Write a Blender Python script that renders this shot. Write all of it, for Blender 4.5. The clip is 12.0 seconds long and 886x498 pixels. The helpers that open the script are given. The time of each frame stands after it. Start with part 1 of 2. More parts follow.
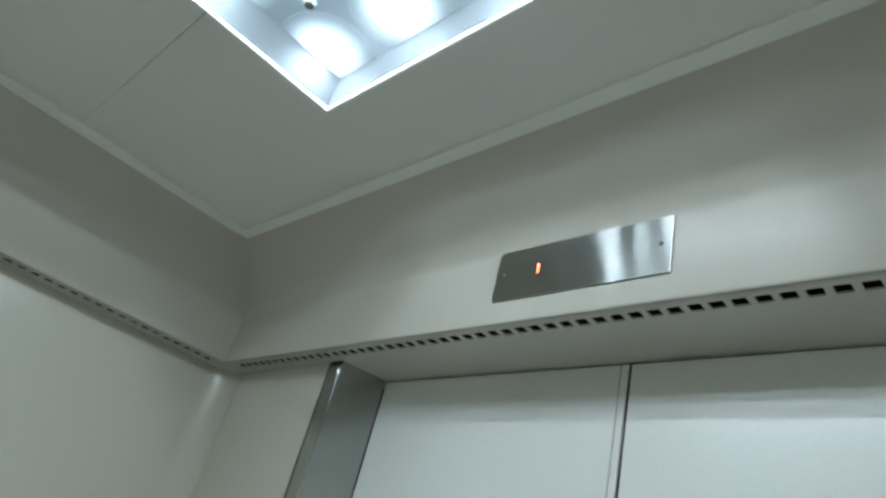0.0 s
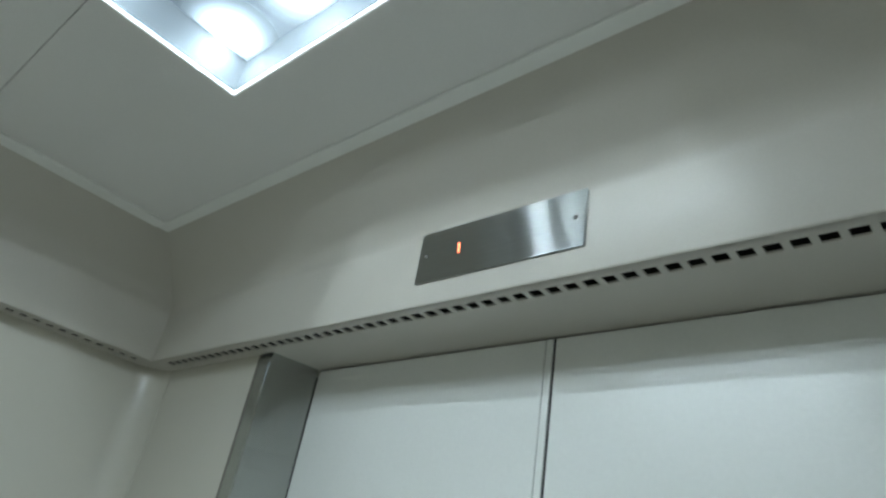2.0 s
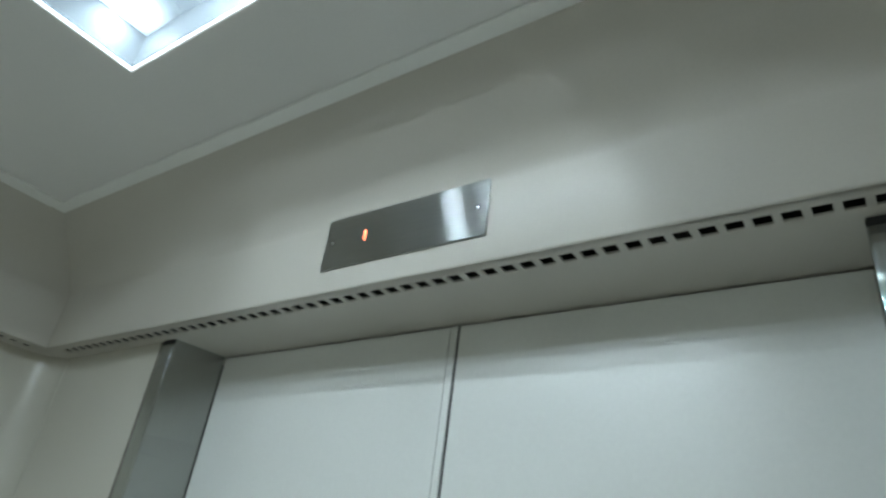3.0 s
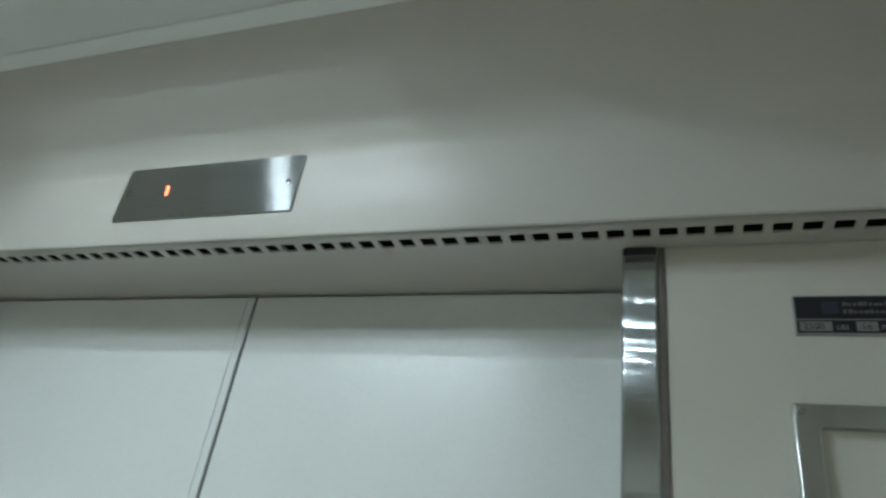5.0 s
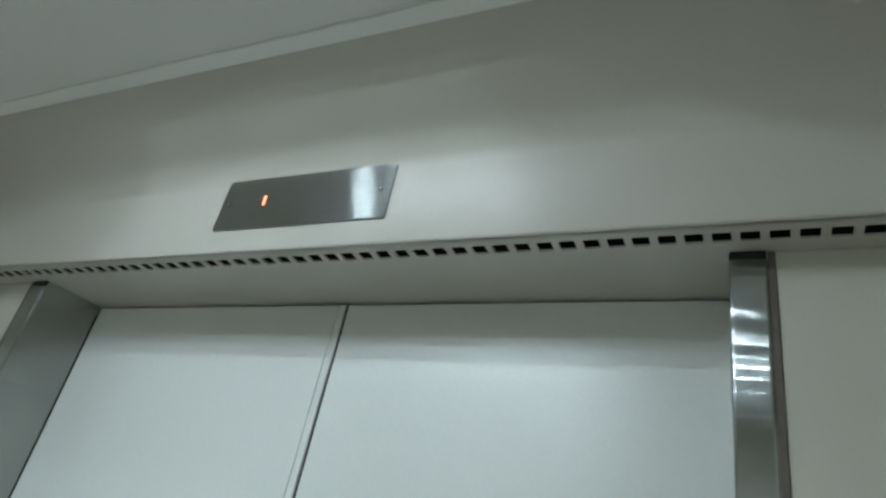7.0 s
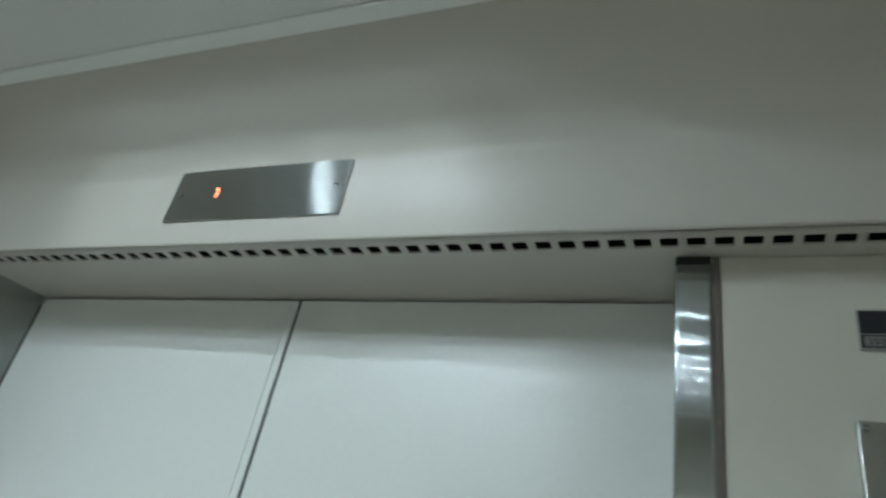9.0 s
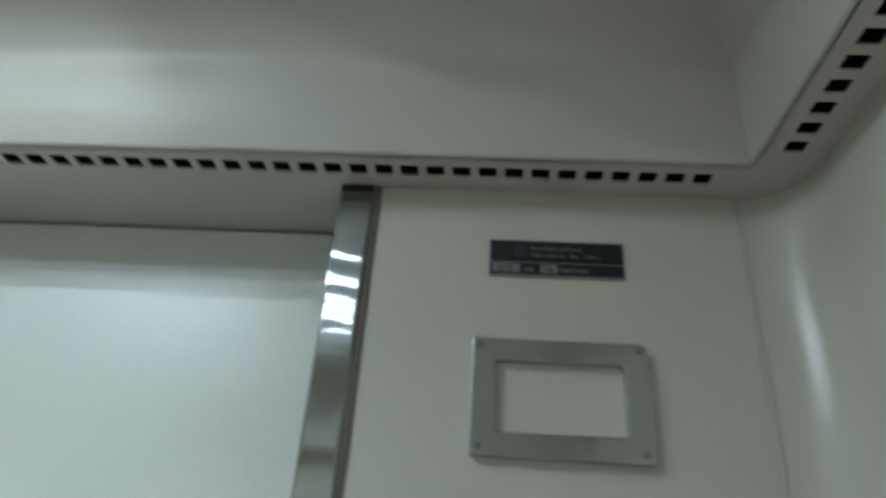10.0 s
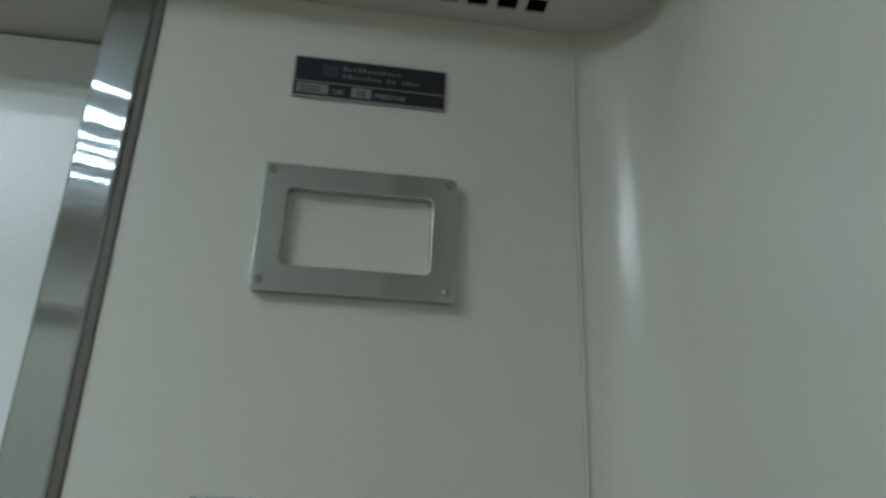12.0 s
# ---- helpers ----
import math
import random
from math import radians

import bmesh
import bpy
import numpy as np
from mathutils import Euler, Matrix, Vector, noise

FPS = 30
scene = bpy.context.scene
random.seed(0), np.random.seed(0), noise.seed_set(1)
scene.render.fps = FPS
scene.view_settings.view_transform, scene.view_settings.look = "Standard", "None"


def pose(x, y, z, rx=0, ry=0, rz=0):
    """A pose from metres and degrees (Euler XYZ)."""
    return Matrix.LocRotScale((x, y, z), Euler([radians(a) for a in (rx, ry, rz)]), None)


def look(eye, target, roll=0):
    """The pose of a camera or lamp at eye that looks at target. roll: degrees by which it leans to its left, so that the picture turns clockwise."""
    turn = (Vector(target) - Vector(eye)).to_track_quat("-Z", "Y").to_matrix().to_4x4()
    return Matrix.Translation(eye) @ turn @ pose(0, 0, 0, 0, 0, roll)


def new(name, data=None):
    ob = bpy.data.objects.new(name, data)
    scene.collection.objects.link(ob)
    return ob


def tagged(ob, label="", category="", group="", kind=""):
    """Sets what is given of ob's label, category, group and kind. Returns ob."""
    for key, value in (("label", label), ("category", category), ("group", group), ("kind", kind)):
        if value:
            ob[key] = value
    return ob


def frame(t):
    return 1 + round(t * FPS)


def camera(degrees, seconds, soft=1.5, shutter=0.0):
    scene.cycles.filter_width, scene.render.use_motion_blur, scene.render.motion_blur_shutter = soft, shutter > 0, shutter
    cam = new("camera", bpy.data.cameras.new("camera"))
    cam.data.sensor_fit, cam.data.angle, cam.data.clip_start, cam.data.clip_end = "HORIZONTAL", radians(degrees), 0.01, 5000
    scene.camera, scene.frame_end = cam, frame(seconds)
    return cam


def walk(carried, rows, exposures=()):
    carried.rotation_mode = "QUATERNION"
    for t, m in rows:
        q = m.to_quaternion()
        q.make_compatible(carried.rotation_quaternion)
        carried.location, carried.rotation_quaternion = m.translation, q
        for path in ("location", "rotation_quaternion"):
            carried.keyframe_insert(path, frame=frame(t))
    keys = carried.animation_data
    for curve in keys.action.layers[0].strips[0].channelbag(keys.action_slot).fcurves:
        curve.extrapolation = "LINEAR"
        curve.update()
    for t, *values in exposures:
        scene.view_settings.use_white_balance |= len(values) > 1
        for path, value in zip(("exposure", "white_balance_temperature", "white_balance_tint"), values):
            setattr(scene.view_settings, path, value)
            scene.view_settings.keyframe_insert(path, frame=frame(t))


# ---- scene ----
cam = camera(67.47, 12.0, soft=2.6, shutter=0.5)
# seconds, x, y, z, yaw, pitch, roll
PATH = [
    (0, 0.4929, -0.6557, 1.7486, 50.241, 29.059, 15.870),
    (0.5, 0.5050, -0.6344, 1.7591, 49.213, 27.933, 14.036),
    (1, 0.5129, -0.6260, 1.7629, 47.038, 28.478, 12.164),
    (1.5, 0.5142, -0.6244, 1.7652, 45.766, 28.541, 10.820),
    (2, 0.5153, -0.6179, 1.7649, 45.162, 28.543, 10.553),
    (2.5, 0.5290, -0.6009, 1.7676, 42.561, 28.481, 9.431),
    (3, 0.5422, -0.6008, 1.7690, 38.071, 28.439, 8.128),
    (3.5, 0.5421, -0.6221, 1.7688, 35.442, 28.547, 8.552),
    (3.7, 0.5440, -0.6248, 1.7742, 35.207, 28.323, 8.812),
    (5.3, 0.5926, -0.5906, 1.7769, 21.093, 28.690, 8.839),
    (5.5, 0.5723, -0.5924, 1.7624, 24.294, 29.266, 10.571),
    (6, 0.5701, -0.5902, 1.7613, 29.538, 28.935, 13.635),
    (6.5, 0.5571, -0.6019, 1.7674, 28.016, 28.587, 11.719),
    (6.7, 0.5613, -0.5933, 1.7627, 29.289, 28.876, 12.435),
    (8.3, 0.5642, -0.5928, 1.7647, 28.959, 28.717, 11.298),
    (8.5, 0.5662, -0.5905, 1.7614, 28.988, 29.072, 11.474),
    (9, 0.5727, -0.5900, 1.7687, 25.799, 29.123, 11.822),
    (9.2, 0.5871, -0.5838, 1.7690, 23.199, 29.385, 10.893),
    (9.5, 0.6323, -0.5487, 1.7512, 17.119, 31.872, 10.351),
    (9.8, 0.6773, -0.5309, 1.7545, 9.104, 31.024, 5.740),
    (10, 0.6835, -0.5305, 1.7602, 4.233, 28.467, 4.178),
    (10.5, 0.7024, -0.5085, 1.7449, -1.530, 26.409, 3.233),
    (11, 0.7047, -0.4917, 1.7379, -2.795, 23.912, 3.605),
    (11.5, 0.7186, -0.4755, 1.7224, -5.955, 21.922, 3.170),
    (11.7, 0.7295, -0.4610, 1.7256, -6.500, 20.687, 3.187),
    (12, 0.7507, -0.4521, 1.7428, -7.720, 19.702, 2.141),
]


def cam_pose(x, y, z, yaw, pitch, roll):
    """Heading left of straight ahead, tilt up, lean to the left."""
    a, b = radians(yaw), radians(pitch)
    d = Vector((-math.sin(a) * math.cos(b), math.cos(a) * math.cos(b), math.sin(b)))
    return look((x, y, z), Vector((x, y, z)) + d, roll)


walk(cam, [(r[0], cam_pose(*r[1:])) for r in PATH], exposures=[(0.0, 0.0), (12.0, 0.0)])

# ---- sizes of the car ----
Z_HEAD = 2.134          # underside of the canopy and door head
Z_CEIL = 2.3613
COVE, Z_COVE = 0.124, 2.246    # depth of the cove under the ceiling, and where it starts
X_L, X_R = -0.946, 0.982    # side walls
Y_F, Y_B = 0.0287, -1.360    # front return and rear wall
CAN_L, CAN_R, CAN_F, CAN_B = -0.885, 0.9221, -0.026, -1.302   # inner faces of the canopy
Y_DOOR = 0.1261
JAMB_L, JAMB_R, JAMB_W = -0.519, 0.5343, 0.0347
Y_JAMB = 0.0250
SEAM = 0.024
LAMP_X0, LAMP_X1, LAMP_Y0, LAMP_Y1 = -0.2575, 0.2650, -1.007, -0.321
LAMP_DEPTH = 0.064
BOX_OUT = 0.002
Y_JOINT = -0.530

# ---- world ----
world = bpy.data.worlds.new("world")
world.use_nodes = True
world.node_tree.nodes["Background"].inputs["Color"].default_value = (0.02, 0.02, 0.02, 1)
world.node_tree.nodes["Background"].inputs["Strength"].default_value = 0.1
scene.world = world
LED_STRENGTH = 475.0


# ---- materials ----
def material(name, base, rough=0.5, metal=0.0, bump=0.0, bump_scale=200.0, vary=0.06, stain_scale=3.0,
             stretch=(1, 1, 1), aniso=0.0, emit=None, coat=0.0, rough_vary=0.03, turn=0.0):
    m = bpy.data.materials.new(name)
    m.use_nodes = True
    n, l = m.node_tree.nodes, m.node_tree.links
    b = n["Principled BSDF"]
    b.inputs["Metallic"].default_value = metal
    b.inputs["Coat Weight"].default_value = coat
    b.inputs["Anisotropic"].default_value = aniso
    if aniso:
        tan = n.new("ShaderNodeTangent")
        tan.direction_type, tan.uv_map = "UV_MAP", "UVMap"
        l.new(tan.outputs[0], b.inputs["Tangent"])
        b.inputs["Anisotropic Rotation"].default_value = turn
    co = n.new("ShaderNodeTexCoord")
    mp = n.new("ShaderNodeMapping")
    mp.inputs["Scale"].default_value = stretch
    l.new(co.outputs["Object"], mp.inputs["Vector"])
    big = n.new("ShaderNodeTexNoise")
    big.inputs["Scale"].default_value = stain_scale
    big.inputs["Detail"].default_value = 4
    l.new(co.outputs["Object"], big.inputs["Vector"])
    fine = n.new("ShaderNodeTexNoise")
    fine.inputs["Scale"].default_value = bump_scale
    fine.inputs["Detail"].default_value = 3
    l.new(mp.outputs["Vector"], fine.inputs["Vector"])
    add = n.new("ShaderNodeMath")
    add.operation = "ADD"
    l.new(big.outputs["Fac"], add.inputs[0])
    l.new(fine.outputs["Fac"], add.inputs[1])
    ramp = n.new("ShaderNodeMapRange")
    ramp.inputs["From Min"].default_value, ramp.inputs["From Max"].default_value = 0.6, 1.4
    ramp.inputs["To Min"].default_value, ramp.inputs["To Max"].default_value = 1 - vary, 1 + vary
    l.new(add.outputs[0], ramp.inputs["Value"])
    mul = n.new("ShaderNodeVectorMath")
    mul.operation = "SCALE"
    mul.inputs[0].default_value = base
    l.new(ramp.outputs[0], mul.inputs["Scale"])
    l.new(mul.outputs[0], b.inputs["Base Color"])
    rr = n.new("ShaderNodeMapRange")
    rr.inputs["From Min"].default_value, rr.inputs["From Max"].default_value = 0.1, 0.9
    rr.inputs["To Min"].default_value, rr.inputs["To Max"].default_value = max(0.02, rough - rough_vary), rough + rough_vary
    l.new(big.outputs["Fac"], rr.inputs["Value"])
    l.new(rr.outputs[0], b.inputs["Roughness"])
    if bump:
        bp = n.new("ShaderNodeBump")
        bp.inputs["Strength"].default_value = bump
        bp.inputs["Distance"].default_value = 0.001
        l.new(fine.outputs["Fac"], bp.inputs["Height"])
        l.new(bp.outputs[0], b.inputs["Normal"])
    if emit:
        b.inputs["Emission Color"].default_value = (*emit[0], 1)
        b.inputs["Emission Strength"].default_value = emit[1]
    return m


M_PANEL = material("cream_panel", (0.58, 0.555, 0.485), 0.24, bump=0.03, bump_scale=350, vary=0.025, rough_vary=0.02)
M_CANOPY = material("canopy_paint", (0.54, 0.51, 0.455), 0.42, bump=0.10, bump_scale=300, vary=0.03)
M_CEIL = material("ceiling_paint", (0.76, 0.75, 0.73), 0.42, bump=0.08, bump_scale=260, vary=0.03)
M_TRIM = material("trim_paint", (0.86, 0.86, 0.83), 0.5, vary=0.02)
M_DOOR = material("door_enamel", (0.73, 0.735, 0.705), 0.33, bump=0.2, bump_scale=160, vary=0.03, rough_vary=0.015)


def steel(name, tint, rough, grain, stretch):
    """Brushed stainless steel. grain below 0 spreads reflections level, above 0 upright; stretch draws the streaks out."""
    m = bpy.data.materials.new(name)
    m.use_nodes = True
    n, l = m.node_tree.nodes, m.node_tree.links
    n.remove(n["Principled BSDF"])
    g, tan, co, mp, fine, big, mix, ramp = (n.new("ShaderNode" + k) for k in ("BsdfAnisotropic", "Tangent", "TexCoord", "Mapping", "TexNoise", "TexNoise", "Math", "MapRange"))
    g.distribution = "BECKMANN"
    tan.direction_type, tan.uv_map = "UV_MAP", "UVMap"
    l.new(tan.outputs[0], g.inputs["Tangent"])
    g.inputs["Roughness"].default_value, g.inputs["Anisotropy"].default_value = rough, grain
    mp.inputs["Scale"].default_value = stretch
    fine.inputs["Scale"].default_value, big.inputs["Scale"].default_value = 40, 7
    l.new(co.outputs["Object"], mp.inputs["Vector"]); l.new(mp.outputs[0], fine.inputs["Vector"]); l.new(co.outputs["Object"], big.inputs["Vector"])
    mix.operation = "ADD"
    l.new(fine.outputs["Fac"], mix.inputs[0]); l.new(big.outputs["Fac"], mix.inputs[1])
    ramp.inputs["From Min"].default_value, ramp.inputs["From Max"].default_value = 0.6, 1.4
    ramp.inputs["To Min"].default_value, ramp.inputs["To Max"].default_value = 0.90, 1.10
    l.new(mix.outputs[0], ramp.inputs["Value"])
    mul = n.new("ShaderNodeVectorMath")
    mul.operation = "SCALE"
    mul.inputs[0].default_value = tint
    l.new(ramp.outputs[0], mul.inputs["Scale"]); l.new(mul.outputs[0], g.inputs["Color"])
    l.new(g.outputs[0], n["Material Output"].inputs["Surface"])
    return m


M_STEEL_V = steel("brushed_steel_upright", (0.47, 0.485, 0.475), 0.115, -0.945, (40, 40, 0.6))
M_STEEL_H = steel("brushed_steel_level", (0.57, 0.58, 0.57), 0.23, 0.78, (0.6, 40, 40))
M_STEEL_P = steel("brushed_steel_plate", (0.40, 0.41, 0.40), 0.32, 0.84, (0.6, 40, 40))
M_SCREW = material("screw_steel", (0.30, 0.30, 0.30), 0.25, 1.0, vary=0.05)
M_BLACK = material("black_enamel", (0.012, 0.012, 0.016), 0.35, vary=0.1)
M_DARK = material("shade_and_joint_dark", (0.02, 0.019, 0.018), 0.8, vary=0.2)
M_ENGRAVE = material("engraved_metal", (0.33, 0.33, 0.33), 0.4, 0.6, vary=0.15, bump_scale=800)
M_LETTER = material("worn_lettering", (0.16, 0.16, 0.16), 0.4, 0.5, vary=0.3, bump_scale=900)
M_TAG = material("number_tag_metal", (0.27, 0.27, 0.27), 0.4, 0.5, vary=0.12, bump_scale=500)
M_EMBLEM = material("emblem_enamel", (0.035, 0.038, 0.06), 0.4, vary=0.2, bump_scale=900)
M_BROWN = material("dark_brown_strip", (0.12, 0.10, 0.085), 0.6, vary=0.15)
# floor out of view, its pale tone chosen to bounce light to the ceiling
M_FLOOR = material("floor_vinyl", (0.72, 0.71, 0.68), 0.5, bump=0.1, bump_scale=120, vary=0.2, stain_scale=8)
M_GAP = material("rubber_gap", (0.02, 0.02, 0.02), 0.7, vary=0.1)
COLD = (0.755, 0.92, 1.01)
M_LED = material("led_cold_white", (0.9, 0.95, 1.0), 0.4, emit=(COLD, LED_STRENGTH))
# glow fading outwards from each lamp, put in for its bloom
M_HALO = material("lamp_halo_glow", (0.16, 0.18, 0.20), 0.5, emit=(COLD, 1.0))
_n, _l = M_HALO.node_tree.nodes, M_HALO.node_tree.links
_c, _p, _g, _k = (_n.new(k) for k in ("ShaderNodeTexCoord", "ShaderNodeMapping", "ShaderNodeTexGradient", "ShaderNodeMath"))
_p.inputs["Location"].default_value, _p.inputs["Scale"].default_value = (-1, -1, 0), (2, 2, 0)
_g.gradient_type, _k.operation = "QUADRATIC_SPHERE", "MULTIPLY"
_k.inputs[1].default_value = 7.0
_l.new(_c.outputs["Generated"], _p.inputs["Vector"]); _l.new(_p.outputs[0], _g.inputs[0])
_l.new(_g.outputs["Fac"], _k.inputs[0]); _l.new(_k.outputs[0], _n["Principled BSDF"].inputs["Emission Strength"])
M_EDGE = material("lit_acrylic_edge", (0.9, 0.95, 1.0), 0.3, emit=((0.86, 0.96, 1.0), 1.8))
M_DIGIT = material("orange_red_led", (0.8, 0.1, 0.03), 0.5, emit=((1.0, 0.22, 0.10), 5.0))
# lip near black: shade put into the colour against the lamps close by
M_LIP = material("light_box_lip_darkened", (0.010, 0.011, 0.013), 0.8, vary=0.04)
# tray in dark blue-grey, its colour holding down the lamplight inside the box
M_BOX = material("light_box_darkened", (0.10, 0.11, 0.13), 0.5, vary=0.04)

M_ACRYL = bpy.data.materials.new("clear_acrylic")
M_ACRYL.use_nodes = True
_n, _l = M_ACRYL.node_tree.nodes, M_ACRYL.node_tree.links
_n.remove(_n["Principled BSDF"])
_t, _d, _g, _m1, _m2 = (_n.new(k) for k in ("ShaderNodeBsdfTransparent", "ShaderNodeBsdfTranslucent", "ShaderNodeBsdfGlossy", "ShaderNodeMixShader", "ShaderNodeMixShader"))
_t.inputs["Color"].default_value = (0.93, 0.97, 1.0, 1)
_d.inputs["Color"].default_value = (0.85, 0.93, 1.0, 1)
_g.inputs["Roughness"].default_value = 0.08
_m1.inputs[0].default_value, _m2.inputs[0].default_value = 0.014, 0.03
_l.new(_t.outputs[0], _m1.inputs[1]); _l.new(_d.outputs[0], _m1.inputs[2])
_l.new(_m1.outputs[0], _m2.inputs[1]); _l.new(_g.outputs[0], _m2.inputs[2])
_e, _a = _n.new("ShaderNodeEmission"), _n.new("ShaderNodeAddShader")     # faint even glow added for the haze of light between the lamps
_e.inputs["Color"].default_value, _e.inputs["Strength"].default_value = (0.62, 0.85, 1.0, 1), 0.09
_l.new(_m2.outputs[0], _a.inputs[0]); _l.new(_e.outputs[0], _a.inputs[1])
_l.new(_a.outputs[0], _n["Material Output"].inputs["Surface"])


# ---- mesh helpers ----
def box_bm(x0, y0, z0, x1, y1, z1, bevel=0.0, segments=2):
    bm = bmesh.new()
    bmesh.ops.create_cube(bm, size=1)
    for v in bm.verts:
        v.co = Vector(((x0 + x1) / 2 + v.co.x * (x1 - x0), (y0 + y1) / 2 + v.co.y * (y1 - y0), (z0 + z1) / 2 + v.co.z * (z1 - z0)))
    if bevel:
        bmesh.ops.bevel(bm, geom=bm.edges[:], offset=bevel, segments=segments, affect="EDGES", profile=0.5)
    return bm


def mesh_of(name, bm, mat, smooth=False):
    me = bpy.data.meshes.new(name)
    bmesh.ops.recalc_face_normals(bm, faces=bm.faces[:])
    # creases between flat and rounded faces, so that a cap does not bend the shading of the rounded side
    crease = [e for e in bm.edges if len(e.link_faces) == 2 and e.link_faces[0].smooth != e.link_faces[1].smooth]
    if crease:
        bmesh.ops.split_edges(bm, edges=crease)
    uv = bm.loops.layers.uv.new("UVMap")
    for f in bm.faces:
        for lp in f.loops:
            c = lp.vert.co
            lp[uv].uv = (c.x + c.y, c.z) if abs(f.normal.z) < 0.7 else (c.x, c.y)
    bm.to_mesh(me)
    bm.free()
    me.materials.append(mat)
    if smooth:
        for p in me.polygons:
            p.use_smooth = True
    return me


def thing(name, bm, mat, label="", category="", group="", kind="", smooth=False):
    return tagged(new(name, mesh_of(name, bm, mat, smooth)), label, category, group, kind)


def part(name, bm, mat, parent, label="", smooth=False):
    ob = new(name, mesh_of(name, bm, mat, smooth))
    ob.parent = parent
    return tagged(ob, label)


def empty(name, label, category, group="", kind=""):
    return tagged(new(name), label, category, group, kind)


def plate_bm(outline, depth, hole=None, to=None):
    """A plate from a closed outline of (u, v), from 0 to depth along w, with an optional hole of as many points."""
    bm = bmesh.new()
    rings = []
    for loop in (outline, hole) if hole else (outline,):
        for w in (0.0, depth):
            rings.append([bm.verts.new(to(u, v, w)) for u, v in loop])
    k = len(outline)
    for i in range(k):
        j = (i + 1) % k
        bm.faces.new((rings[0][i], rings[0][j], rings[1][j], rings[1][i]))
        if hole:
            bm.faces.new((rings[2][i], rings[2][j], rings[3][j], rings[3][i]))
            bm.faces.new((rings[0][i], rings[0][j], rings[2][j], rings[2][i]))
            bm.faces.new((rings[1][i], rings[1][j], rings[3][j], rings[3][i]))
    if not hole:
        bm.faces.new(rings[0]); bm.faces.new(rings[1])
    return bm


def rounded(u0, v0, u1, v1, r, n=6):
    """A rounded rectangle, or one with four radii, counter-clockwise from the lower right corner."""
    rs = r if isinstance(r, (tuple, list)) else (r,) * 4
    pts = []
    for (cu, cv, a0), q in zip(((u1, v0, -90), (u1, v1, 0), (u0, v1, 90), (u0, v0, 180)), rs):
        su, sv = (-1 if cu == u1 else 1), (-1 if cv == v1 else 1)
        for i in range(n + 1):
            a = radians(a0 + 90 * i / n)
            pts.append((cu + su * q + q * math.cos(a), cv + sv * q + q * math.sin(a)))
    return pts


def frame_bm(outer, inner, depth, ease, to):
    """A flat frame with its outer and inner front edges eased."""
    bm = bmesh.new()

    def shrink(loop, d):
        cu, cv = sum(p[0] for p in loop) / len(loop), sum(p[1] for p in loop) / len(loop)
        return [(u + (d if u < cu else -d), v + (d if v < cv else -d)) for u, v in loop]

    loops = [(outer, 0.0), (outer, depth - ease), (shrink(outer, ease * 0.3), depth - ease * 0.3), (shrink(outer, ease), depth),
             (shrink(inner, -ease), depth), (shrink(inner, -ease * 0.3), depth - ease * 0.3), (inner, depth - ease), (inner, 0.0)]
    rings = [[bm.verts.new(to(u, v, w)) for u, v in loop] for loop, w in loops]
    k = len(outer)
    for a, b in zip(rings, rings[1:] + rings[:1]):
        for i in range(k):
            bm.faces.new((a[i], a[(i + 1) % k], b[(i + 1) % k], b[i]))
    return bm


def on_front(y):
    """Plate lying on a wall that faces the rear of the car, with its back at y."""
    return lambda u, v, w: (u, y - w, v)


# ---- structure: floor, walls, doors ----
WALL_T = 0.04
thing("floor", box_bm(X_L - WALL_T, Y_B - WALL_T, -0.05, X_R + WALL_T, 0.30, 0.0), M_FLOOR, "unseen vinyl lift floor with scuffs, pale to bounce light upward", "floor", kind="structure")
thing("wall_rear", box_bm(X_L - WALL_T, Y_B - WALL_T, 0.0, X_R + WALL_T, Y_B, Z_HEAD), M_PANEL, "cream laminated rear wall of the lift car", "wall", kind="structure")
R_C = 0.056


def side_wall(name, x_in, s):
    """A side wall whose front end turns in a round corner to meet the front return panel. s: 1 for the right wall."""
    prof = [(x_in, Y_B), (x_in, Y_F - R_C)]
    for i in range(1, 25):
        a = radians(90 * i / 24)
        prof.append((x_in - s * (R_C - R_C * math.cos(a)), Y_F - R_C + R_C * math.sin(a)))
    outer = [(x_in - s * R_C, Y_F + WALL_T), (x_in + s * WALL_T, Y_F + WALL_T), (x_in + s * WALL_T, Y_B)]
    bm = bmesh.new()
    lo = [bm.verts.new((x, y, 0.0)) for x, y in prof + outer]
    hi = [bm.verts.new((x, y, Z_HEAD)) for x, y in prof + outer]
    k = len(lo)
    for i in range(k):
        f = bm.faces.new((lo[i], lo[(i + 1) % k], hi[(i + 1) % k], hi[i]))
        f.smooth = 0 < i < len(prof) - 1
    bm.faces.new(lo); bm.faces.new(hi)
    return thing(name, bm, M_PANEL, "cream side wall with a rounded front corner", "wall", kind="structure")


side_wall("wall_right", X_R, 1)
side_wall("wall_left", X_L, -1)
for nm, x0, x1 in (("wall_front_right", JAMB_R + JAMB_W - 0.004, X_R - R_C - 0.0012), ("wall_front_left", X_L + R_C + 0.0012, JAMB_L - JAMB_W + 0.004)):
    thing(nm, box_bm(x0, Y_F, 0.0, x1, Y_F + WALL_T, Z_HEAD - 0.0003, 0.0008, 1), M_PANEL, "cream front return panel beside the lift doors", "wall", kind="structure")
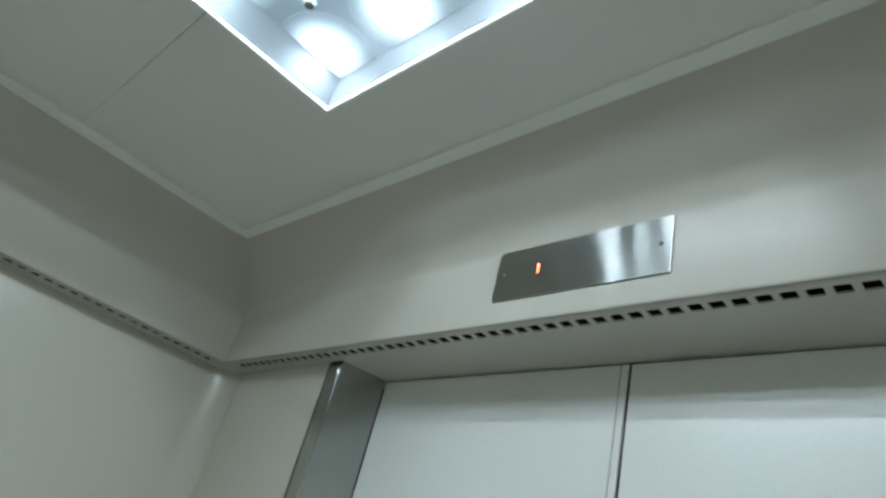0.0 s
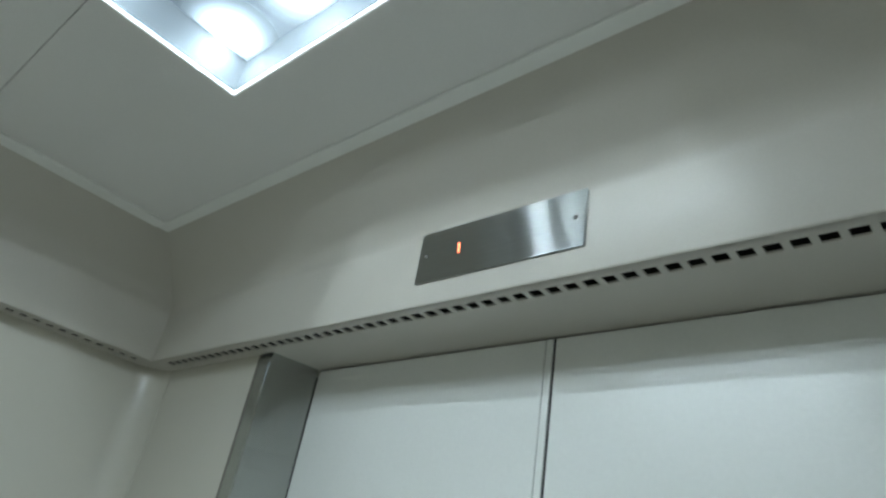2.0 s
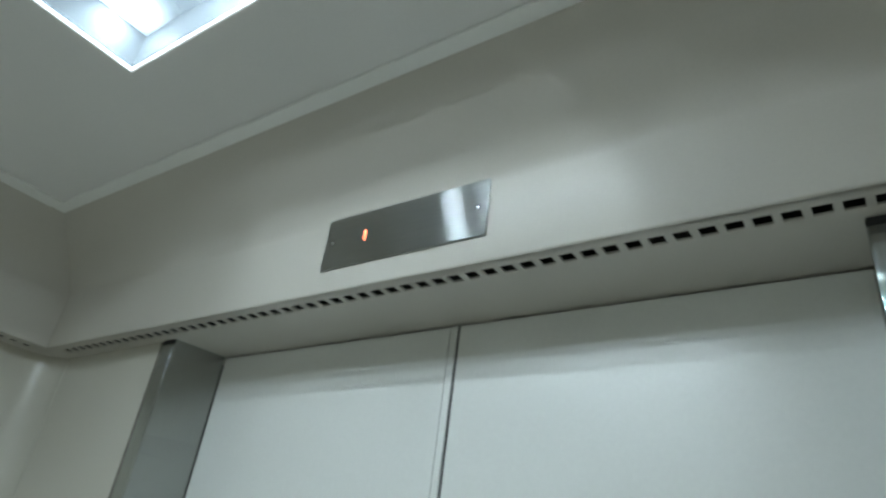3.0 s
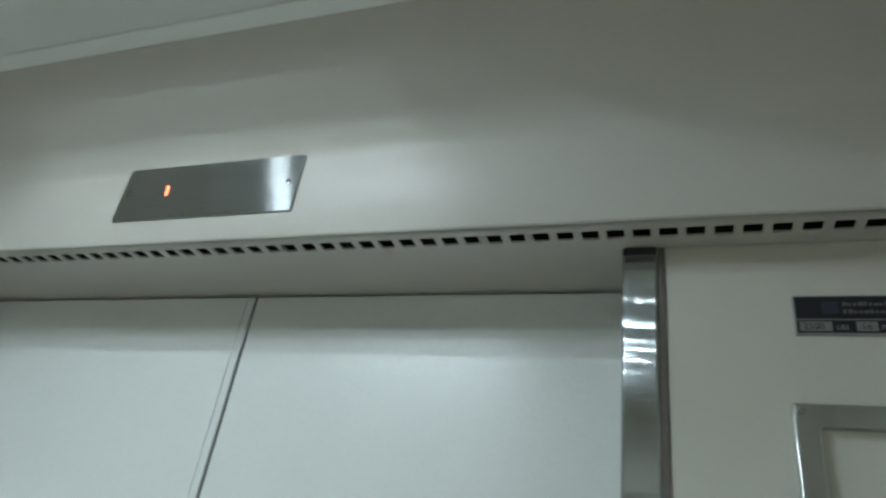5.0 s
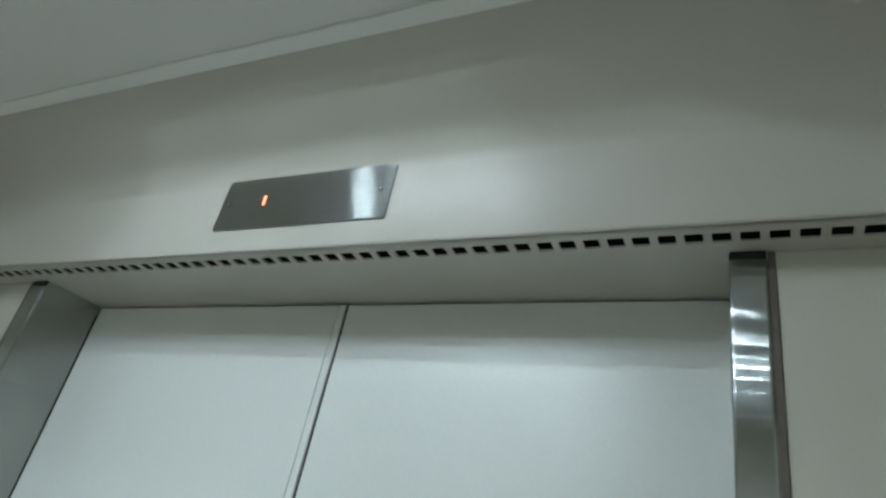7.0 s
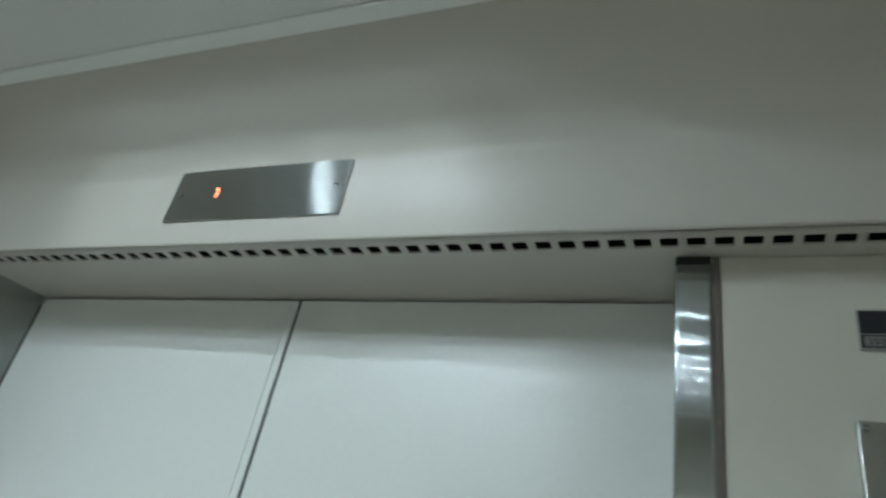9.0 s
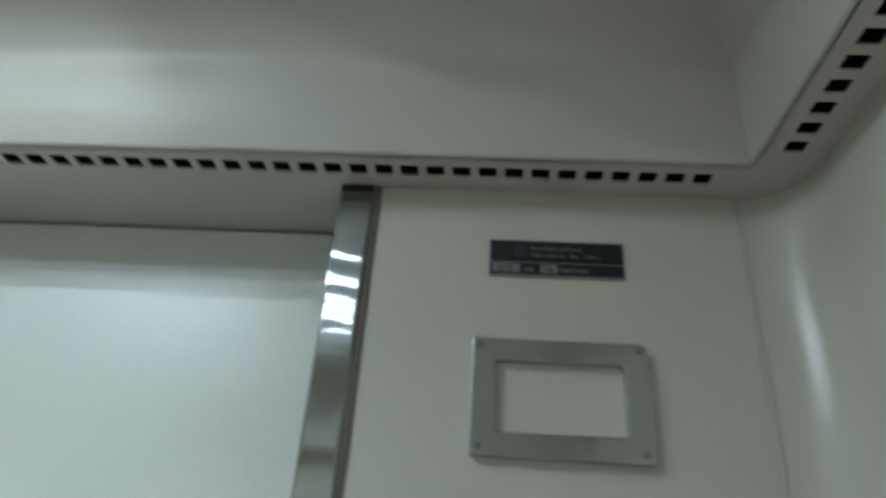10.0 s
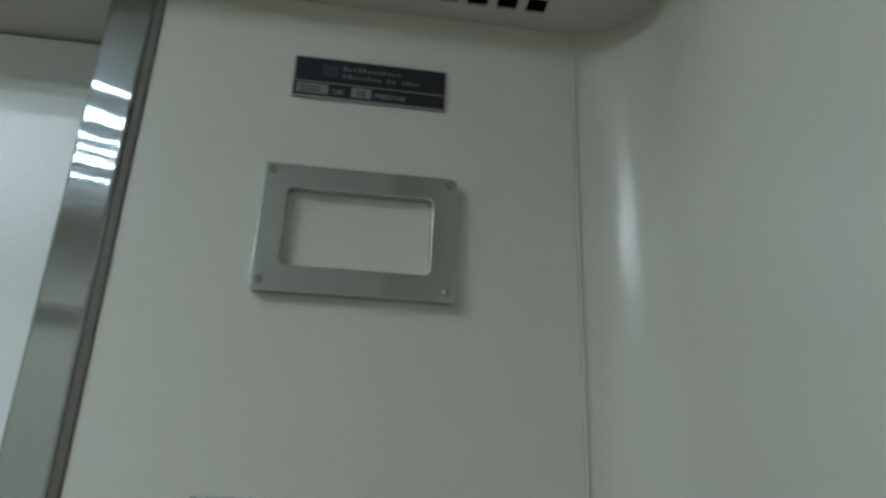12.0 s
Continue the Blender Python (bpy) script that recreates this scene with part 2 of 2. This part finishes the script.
for x in (X_R - R_C, X_L + R_C):
    thing("trim", box_bm(x - 0.0014, Y_F - 0.0016, 0.0, x + 0.0014, Y_F + 0.02, Z_HEAD - 0.001, 0.0006, 2), M_PANEL, "thin raised bead between front panel and corner", "trim", kind="structure")

# canopy: upper walls, standing in from the walls below, on a slotted flange
PITCH = 0.0254


def flange(name, u0, u1, v0, v1, centers, half, vs0, vs1, put, mat=M_CANOPY, thick=0.0025):
    """A flat strip with a row of square holes. u runs along it, v across it."""
    bm = bmesh.new()
    cols = sorted([u0, u1] + [c - half for c in centers] + [c + half for c in centers])
    rows = [v0, vs0, vs1, v1]
    holes = {round(c - half, 5) for c in centers}
    for w in (0.0, thick):
        for i in range(len(cols) - 1):
            for j in range(3):
                if j == 1 and round(cols[i], 5) in holes:
                    continue
                bm.faces.new([bm.verts.new(put(u, v, w)) for u, v in ((cols[i], rows[j]), (cols[i + 1], rows[j]), (cols[i + 1], rows[j + 1]), (cols[i], rows[j + 1]))])
    for c in centers:
        ring = [(c - half, vs0), (c + half, vs0), (c + half, vs1), (c - half, vs1)]
        for i in range(4):
            a, b = ring[i], ring[(i + 1) % 4]
            bm.faces.new([bm.verts.new(put(*q, w)) for q, w in ((a, 0.0), (b, 0.0), (b, thick), (a, thick))])
    bmesh.ops.remove_doubles(bm, verts=bm.verts[:], dist=1e-5)
    return thing(name, bm, mat, "painted canopy flange with a row of square vent holes", "vent strip", kind="structure")


SLOT_R0 = 0.5552
front_slots = [SLOT_R0 + PITCH * k for k in range(13, -56, -1)]
front_slots = [c for c in front_slots if c > -0.858]
flange("vent_strip_front", CAN_L - 0.061, CAN_R + 0.06, CAN_F, Y_DOOR + 0.05, front_slots, 0.0087, -0.0090, 0.0080, lambda u, v, w: (u, v, Z_HEAD + w))
side_slots = [-0.0534 - PITCH * k for k in range(49)]
flange("vent_strip_right", Y_B, CAN_F, CAN_R, X_R + 0.002, side_slots, 0.0078, 0.9410, 0.9590, lambda u, v, w: (v, u, Z_HEAD + w))
flange("vent_strip_left", Y_B, CAN_F, X_L - 0.002, CAN_L, side_slots, 0.0078, -0.9230, -0.9050, lambda u, v, w: (v, u, Z_HEAD + w))
flange("vent_strip_rear", CAN_L, CAN_R, Y_B - 0.002, CAN_B, [CAN_L + 0.04 + PITCH * k for k in range(68)], 0.0083, CAN_B - 0.035, CAN_B - 0.019, lambda u, v, w: (u, v, Z_HEAD + w))
# near-black boxes above the flange, behind the canopy walls, colouring in the shade of the shaft
thing("vent_shade_front", box_bm(X_L, Y_F + 0.013, Z_HEAD + 0.004, X_R, Y_F + 0.03, Z_HEAD + 0.30), M_DARK, "dark-coloured box for the shade behind the vent holes", "duct", kind="structure")
thing("vent_shade_right", box_bm(X_R + 0.003, Y_B, Z_HEAD + 0.004, X_R + 0.02, Y_F + 0.012, Z_HEAD + 0.30), M_DARK, "dark-coloured box for the shade behind the vent holes", "duct", kind="structure")
thing("vent_shade_left", box_bm(X_L - 0.02, Y_B, Z_HEAD + 0.004, X_L - 0.003, Y_F + 0.012, Z_HEAD + 0.30), M_DARK, "dark-coloured box for the shade behind the vent holes", "duct", kind="structure")

# section of the canopy: height and step inwards; a rounded lower edge, a plumb face and a cove
SECTION = [(Z_HEAD, -0.003), (Z_HEAD + 0.001, -0.0012), (Z_HEAD + 0.003, 0.0), (Z_COVE, 0.0)]
for k in range(1, 15):
    t = k / 14
    SECTION.append(((1 - t) ** 2 * Z_COVE + 2 * t * (1 - t) * (Z_COVE + 0.030) + t * t * Z_CEIL, COVE * t * t))


def canopy_wall(name, a, b, inward, miter_a, miter_b):
    """An upper wall from plan point a to b; the miters say which way its ends step as the cove comes in."""
    bm = bmesh.new()
    cols = []
    for p, m in ((a, miter_a), (b, miter_b)):
        face = [(p[0] + (inward[0] + m[0]) * d, p[1] + (inward[1] + m[1]) * d, z) for z, d in SECTION]
        back = [(x - inward[0] * 0.002, y - inward[1] * 0.002, z + 0.002 * k / len(SECTION)) for k, (x, y, z) in enumerate(face)]
        cols.append([bm.verts.new(c) for c in face + back[::-1]])
    k = len(cols[0])
    for i in range(k):
        f = bm.faces.new((cols[0][i], cols[1][i], cols[1][(i + 1) % k], cols[0][(i + 1) % k]))
        f.smooth = i < len(SECTION) - 1
    bm.faces.new(cols[0]); bm.faces.new(cols[1])
    return thing(name, bm, M_CANOPY, "cream painted canopy wall coved into the ceiling", "wall", kind="structure")


canopy_wall("canopy_front", (CAN_L, CAN_F), (CAN_R, CAN_F), (0, -1), (1, 0), (-1, 0))
canopy_wall("canopy_rear", (CAN_L, CAN_B), (CAN_R, CAN_B), (0, 1), (1, 0), (-1, 0))
canopy_wall("canopy_left", (CAN_L, CAN_B), (CAN_L, CAN_F), (1, 0), (0, 1), (0, -1))
canopy_wall("canopy_right", (CAN_R, CAN_B), (CAN_R, CAN_F), (-1, 0), (0, 1), (0, -1))

# ceiling with the square opening of the light box
bm = bmesh.new()
CX0, CX1, CY0, CY1 = CAN_L + COVE, CAN_R - COVE, CAN_B + COVE, CAN_F - COVE
xs = [CX0 - 0.03, LAMP_X0, LAMP_X1, CX1 + 0.03]
ys = [CY0 - 0.03, LAMP_Y0, Y_JOINT - 0.0005, Y_JOINT + 0.0005, LAMP_Y1, CY1 + 0.03]
for i in range(3):
    for j in range(5):
        if (i == 1 and 0 < j < 4) or j == 2:
            continue
        b2 = box_bm(xs[i], ys[j], Z_CEIL + 0.0005, xs[i + 1], ys[j + 1], Z_CEIL + 0.012)
        tmp = bpy.data.meshes.new("tmp")
        b2.to_mesh(tmp); b2.free()
        bm.from_mesh(tmp)
        bpy.data.meshes.remove(tmp)
bmesh.ops.remove_doubles(bm, verts=bm.verts[:], dist=1e-5)
thing("ceiling", bm, M_CEIL, "grey-white painted lift ceiling with a square light opening", "ceiling", kind="structure")
for x0, x1 in ((xs[0], xs[1] - 0.014), (xs[2] + 0.014, xs[3])):
    thing("ceiling_joint", box_bm(x0, Y_JOINT - 0.01, Z_CEIL + 0.0122, x1, Y_JOINT + 0.01, Z_CEIL + 0.016), M_DARK, "dark joint between two ceiling sheets", "joint", kind="structure")
BAND, SIDE_BAND = 0.020, 0.034
for nm, x0, y0, x1, y1 in (("cornice_front", CX0, CY1 - BAND, CX1, CY1 + 0.004), ("cornice_rear", CX0, CY0 - 0.004, CX1, CY0 + BAND),
                           ("cornice_left", CX0 - 0.004, CY0 + BAND, CX0 + SIDE_BAND, CY1 - BAND), ("cornice_right", CX1 - SIDE_BAND, CY0 + BAND, CX1 + 0.004, CY1 - BAND)):
    thing(nm, box_bm(x0, y0, Z_CEIL - 0.004, x1, y1, Z_CEIL + 0.0004, 0.0012, 1), M_TRIM, "pale flat trim round the ceiling edge", "trim", kind="structure")

# door head, doors and jambs
thing("door_head", box_bm(JAMB_L - 0.05, Y_F + 0.014, Z_HEAD + 0.0045, JAMB_R + 0.05, Y_DOOR + 0.05, Z_HEAD + 0.012), M_CANOPY, "cream underside of the door head", "soffit", kind="structure")

def door_leaf(name, x0, x1, lip):
    leaf = empty(name, "pale enamelled sliding lift door leaf, closed", "lift door", "lift doors")
    part("panel", box_bm(x0, Y_DOOR, 0.01, x1 - (0.0140 if lip else 0.0), Y_DOOR + 0.03, Z_HEAD - 0.003, 0.0015, 2), M_DOOR, leaf)
    if lip:
        part("edge_strip", box_bm(x1 - 0.0120, Y_DOOR - 0.0015, 0.01, x1 - 0.0008, Y_DOOR + 0.029, Z_HEAD - 0.003, 0.0015, 2), M_DOOR, leaf, "raised pale edge strip")
        part("seal", box_bm(x1 - 0.0006, Y_DOOR + 0.001, 0.01, x1 + 0.0028, Y_DOOR + 0.02, Z_HEAD - 0.003), M_GAP, leaf, "black rubber seal")
    return leaf


door_leaf("lift_door", JAMB_L + 0.0175, SEAM - 0.0025, True)
door_leaf("lift_door", SEAM + 0.0004, JAMB_R - 0.0015, False)
# added near-black sheet, so that the door gaps read as unlit
thing("door_backing", box_bm(JAMB_L - 0.05, Y_DOOR + 0.032, 0.0, JAMB_R + 0.05, Y_DOOR + 0.05, Z_HEAD), M_DARK, "added dark sheet for the shade in the gaps of the lift doors", "wall", kind="structure")


def jamb(name, edge, s, taper):
    """A folded steel jamb: face on the return panel and a deep return towards the doors. s: 1 for the right jamb."""
    r, bend = 0.0036, [i * math.pi / 14 for i in range(8)]
    prof = [(edge - s * taper, Y_DOOR - 0.002)] + [(edge + s * r * (1 - math.cos(a)), Y_JAMB + r * (1 - math.sin(a))) for a in bend]
    prof += [(edge + s * (JAMB_W - r * (1 - math.sin(a))), Y_JAMB + r * (1 - math.cos(a))) for a in bend]
    prof += [(edge + s * JAMB_W, Y_F + 0.03), (edge + s * 0.006, Y_F + 0.03), (edge - s * (taper - 0.006), Y_DOOR - 0.002)]
    b = bmesh.new()
    lo = [b.verts.new((x, y, 0.0)) for x, y in prof]
    hi = [b.verts.new((x, y, Z_HEAD - (0.0105 if y < Y_JAMB + 0.003 else 0.0004))) for x, y in prof]
    for i in range(len(lo)):
        j = (i + 1) % len(lo)
        b.faces.new((lo[i], lo[j], hi[j], hi[i]))
    b.faces.new(lo); b.faces.new(hi)
    post = thing(name, b, M_STEEL_V, "brushed stainless steel door jamb", "door jamb", "door jambs")
    # dark block across the top of the jamb face
    part("cap", box_bm(min(edge + s * 0.0012, edge + s * (JAMB_W - 0.0008)), Y_JAMB + 0.0014, Z_HEAD - 0.0102, max(edge + s * 0.0012, edge + s * (JAMB_W - 0.0008)), Y_F + 0.012, Z_HEAD - 0.0004), M_GAP, post, "dark block at the top of the jamb")
    # narrow dark brown strip along the outer edge of the jamb
    a, b2 = sorted((edge + s * (JAMB_W + 0.0002), edge + s * (JAMB_W + 0.0072)))
    part("seal", box_bm(a, Y_F - 0.0022, 0.0, b2, Y_F + 0.01, Z_HEAD - 0.001, 0.0008, 1), M_BROWN, post, "dark brown strip beside the jamb")
    return post


jamb("door_jamb", JAMB_L, -1, 0.016)
jamb("door_jamb", JAMB_R, 1, 0.0)

# light box: a darkened grey tray over the opening, lamps on its back, an acrylic sheet with bright edges below
lamp = empty("ceiling_light", "recessed ceiling light with cold white lamps behind clear acrylic", "ceiling light")
zt = Z_CEIL + LAMP_DEPTH
BX0, BX1, BY0, BY1 = LAMP_X0 - BOX_OUT, LAMP_X1 + BOX_OUT, LAMP_Y0 - BOX_OUT, LAMP_Y1 + BOX_OUT
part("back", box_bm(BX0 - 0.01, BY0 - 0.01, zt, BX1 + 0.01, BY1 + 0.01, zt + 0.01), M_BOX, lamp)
LIP = 0.003
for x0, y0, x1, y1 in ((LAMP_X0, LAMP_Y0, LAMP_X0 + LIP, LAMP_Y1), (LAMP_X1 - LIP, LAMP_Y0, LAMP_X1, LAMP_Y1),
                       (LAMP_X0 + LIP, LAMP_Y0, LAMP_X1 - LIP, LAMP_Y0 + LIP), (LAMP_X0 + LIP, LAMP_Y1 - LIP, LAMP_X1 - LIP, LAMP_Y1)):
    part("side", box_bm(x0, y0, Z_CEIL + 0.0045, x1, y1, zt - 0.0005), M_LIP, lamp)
pane = part("diffuser", box_bm(LAMP_X0 + 0.004, LAMP_Y0 + 0.004, Z_CEIL + 0.001, LAMP_X1 - 0.004, LAMP_Y1 - 0.004, Z_CEIL + 0.004), M_ACRYL, lamp, "clear acrylic sheet with an added faint glow")
pane.visible_shadow = False
E = 0.0018
for x0, y0, x1, y1 in ((LAMP_X0, LAMP_Y0, LAMP_X0 + E, LAMP_Y1), (LAMP_X1 - E, LAMP_Y0, LAMP_X1, LAMP_Y1),
                       (LAMP_X0 + E, LAMP_Y0, LAMP_X1 - E, LAMP_Y0 + E), (LAMP_X0 + E, LAMP_Y1 - E, LAMP_X1 - E, LAMP_Y1)):
    part("lit_edge", box_bm(x0, y0, Z_CEIL - 0.001, x1, y1, Z_CEIL + 0.004), M_EDGE, lamp, "glowing acrylic edge")

for i in range(4):
    for j in range(4):
        x, y = -0.230 + 0.1555 * i, -0.369 - 0.172 * j
        b = bmesh.new()
        bmesh.ops.create_cone(b, cap_ends=True, segments=24, radius1=0.0120, radius2=0.0125, depth=0.003, matrix=Matrix.Translation((x, y, zt - 0.0025)))
        bulb = part("lamp", b, M_LED, lamp)
        # added disc that carries the lamp's painted halo
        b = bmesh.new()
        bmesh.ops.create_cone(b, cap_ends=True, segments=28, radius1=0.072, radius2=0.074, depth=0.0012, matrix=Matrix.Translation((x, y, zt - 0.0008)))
        part("halo_disc", b, M_HALO, bulb, "added glowing disc that stands for the halo round the lamp")
for x, y in ((-0.117, -0.460), (0.125, -0.460), (-0.117, -0.868), (0.125, -0.868)):
    b = bmesh.new()
    bmesh.ops.create_cone(b, cap_ends=True, segments=16, radius1=0.006, radius2=0.008, depth=0.006, matrix=Matrix.Translation((x, y, Z_CEIL - 0.0025)))
    part("stud", b, M_SCREW, lamp, "small steel stud through the sheet")

# ---- fittings ----
def dome_bm(x, y, z, r, h, slot=0.0):
    """A domed screw head on a wall that faces the rear, with its back at y."""
    bm = bmesh.new()
    rings = []
    for k in range(4):
        a = radians(28 * k)
        rings.append([bm.verts.new((x + r * math.cos(a) * math.cos(radians(q)), y - h * math.sin(a) / math.sin(radians(84)), z + r * math.cos(a) * math.sin(radians(q)))) for q in range(0, 360, 30)])
    for lo, hi in zip(rings, rings[1:]):
        for i in range(12):
            bm.faces.new((lo[i], lo[(i + 1) % 12], hi[(i + 1) % 12], hi[i]))
    bm.faces.new(rings[0]); bm.faces.new(rings[-1])
    for f in bm.faces:
        f.smooth = True
    return bm


def screw(x, y, z, r, h, parent, label="steel screw head"):
    head = part("screw", dome_bm(x, y, z, r, h), M_SCREW, parent, label)
    return head


def bars(parent, y, z, h, spans, mat, name="lettering"):
    """A line of plain bars that stands in for a line of small letters."""
    bm = bmesh.new()
    for x0, x1 in spans:
        tmp = bpy.data.meshes.new("tmp")
        b2 = box_bm(x0, y - 0.0003, z, x1, y, z + h)
        b2.to_mesh(tmp); b2.free()
        bm.from_mesh(tmp)
        bpy.data.meshes.remove(tmp)
    return part(name, bm, mat, parent)


def word(text, x, y, z, size, parent, mat, name="lettering", wide=1.0):
    """Raised lettering on a plate, as a mesh."""
    cu = bpy.data.curves.new(name, "FONT")
    cu.body, cu.size, cu.extrude, cu.resolution_u = text, size, 0.0002, 2
    src = bpy.data.objects.new(name, cu)
    scene.collection.objects.link(src)
    bpy.context.view_layer.update()
    me = bpy.data.meshes.new_from_object(src.evaluated_get(bpy.context.evaluated_depsgraph_get()))
    bpy.data.objects.remove(src)
    bpy.data.curves.remove(cu)
    me.transform(pose(x, y, z, 90, 0, 0) @ Matrix.Diagonal((wide, 1, 1, 1)))
    me.materials.clear()
    me.materials.append(mat)
    ob = new(name, me)
    ob.parent = parent
    return ob


# floor indicator over the doors
ind = empty("floor_indicator", "brushed steel floor indicator plate with an orange digit", "indicator")
IY = CAN_F - 0.003
part("plate", plate_bm(rounded(-0.1217, 2.1701, 0.1541, 2.2530, 0.0015, 3), 0.003, to=on_front(CAN_F)), M_STEEL_P, ind)
for x in (0.1395, -0.1075):
    screw(x, IY, 2.2132, 0.0034, 0.0016, ind)
# the digit 1: a stem with a short flag
bm = box_bm(-0.0474, IY - 0.0005, 2.2065, -0.0449, IY + 0.0002, 2.2215)
b2 = box_bm(-0.0490, IY - 0.0005, 2.2188, -0.0474, IY + 0.0002, 2.2208)
tmp = bpy.data.meshes.new("tmp"); b2.to_mesh(tmp); b2.free(); bm.from_mesh(tmp); bpy.data.meshes.remove(tmp)
part("digit", bm, M_DIGIT, ind, "glowing orange-red digit one")

# capacity plate on the front return panel
plate = empty("nameplate", "black capacity plate with engraved metal lettering", "nameplate")
NX0, NX1, NZ0, NZ1 = 0.6865, 0.8131, 2.0374, 2.0759
part("backing", plate_bm(rounded(NX0, NZ0, NX1, NZ1, 0.0008, 2), 0.0022, to=on_front(Y_F)), M_ENGRAVE, plate, "grey metal backing and border")
NZD = NZ0 + 0.0148
NY = Y_F - 0.0022
part("field", box_bm(NX0 + 0.0012, NY - 0.0004, NZD + 0.0006, NX1 - 0.0012, NY + 0.0004, NZ1 - 0.0012), M_BLACK, plate, "black enamel field")
part("field", box_bm(NX0 + 0.0012, NY - 0.0004, NZ0 + 0.0020, NX1 - 0.0012, NY + 0.0004, NZD - 0.0006), M_BLACK, plate, "black enamel field")
LY = NY - 0.0004
# two lines of plain bars, of the letters' heights and widths
TALL, LOW = 0.0040, 0.0028
for z, pattern in ((NZ1 - 0.0106, "TLLTTLLLTLLL"), (NZ1 - 0.0180, "TTLLLTLL TL LTLL")):
    for h, key in ((TALL, "T"), (LOW, "L")):
        bars(plate, LY, z, h, [(0.7262 + q * 0.0041, 0.7262 + q * 0.0041 + (0.0026 if (q * 5 + len(pattern)) % 3 else 0.0033)) for q, c in enumerate(pattern) if c == key], M_LETTER)
part("emblem", box_bm(0.7095, LY - 0.0003, NZ1 - 0.0180, 0.7225, LY + 0.0002, NZ1 - 0.0062), M_EMBLEM, plate, "dull blue-grey emblem")
part("number_plate", box_bm(NX0 + 0.0034, LY - 0.0004, NZ0 + 0.0036, NX0 + 0.0292, LY + 0.0002, NZD - 0.0022), M_TAG, plate, "pale metal number tag")
part("number_plate", box_bm(NX0 + 0.0480, LY - 0.0004, NZ0 + 0.0036, NX0 + 0.0645, LY + 0.0002, NZD - 0.0022), M_TAG, plate, "pale metal number tag")
word("2500", NX0 + 0.0062, LY - 0.0005, NZ0 + 0.0050, 0.0085, plate, M_BLACK)
word("16", NX0 + 0.0515, LY - 0.0005, NZ0 + 0.0050, 0.0085, plate, M_BLACK)
word("LBS.", NX0 + 0.0325, LY - 0.0001, NZ0 + 0.0050, 0.0062, plate, M_ENGRAVE)
word("PERSONS", NX0 + 0.0670, LY - 0.0001, NZ0 + 0.0050, 0.0062, plate, M_ENGRAVE)

# certificate frame
holder = empty("certificate_frame", "empty brushed steel certificate frame on the wall", "frame")
FX0, FX1, FZ0, FZ1 = 0.6752, 0.8250, 1.8712, 1.9725
FD = 0.0095
part("frame", frame_bm(rounded(FX0, FZ0, FX1, FZ1, (0.002, 0.006, 0.002, 0.002)), rounded(0.6945, 1.8915, 0.8050, 1.9530, 0.005), FD, 0.0012, on_front(Y_F)), M_STEEL_H, holder)
for x, z in ((FX0 + 0.0062, FZ1 - 0.0062), (FX1 - 0.0068, FZ1 - 0.0062), (FX0 + 0.0062, FZ0 + 0.0078), (FX1 - 0.0068, FZ0 + 0.0078)):
    screw(x, Y_F - FD, z, 0.0030, 0.0022, holder)

# car operating panel, its top edge alone in view
panel = empty("operating_panel", "brushed steel car operating panel on the wall", "control panel")
part("plate", plate_bm(rounded(0.6559, 0.90, 0.8461, 1.7314, (0.003, 0.005, 0.002, 0.003), 4), 0.004, to=on_front(Y_F)), M_STEEL_H, panel)
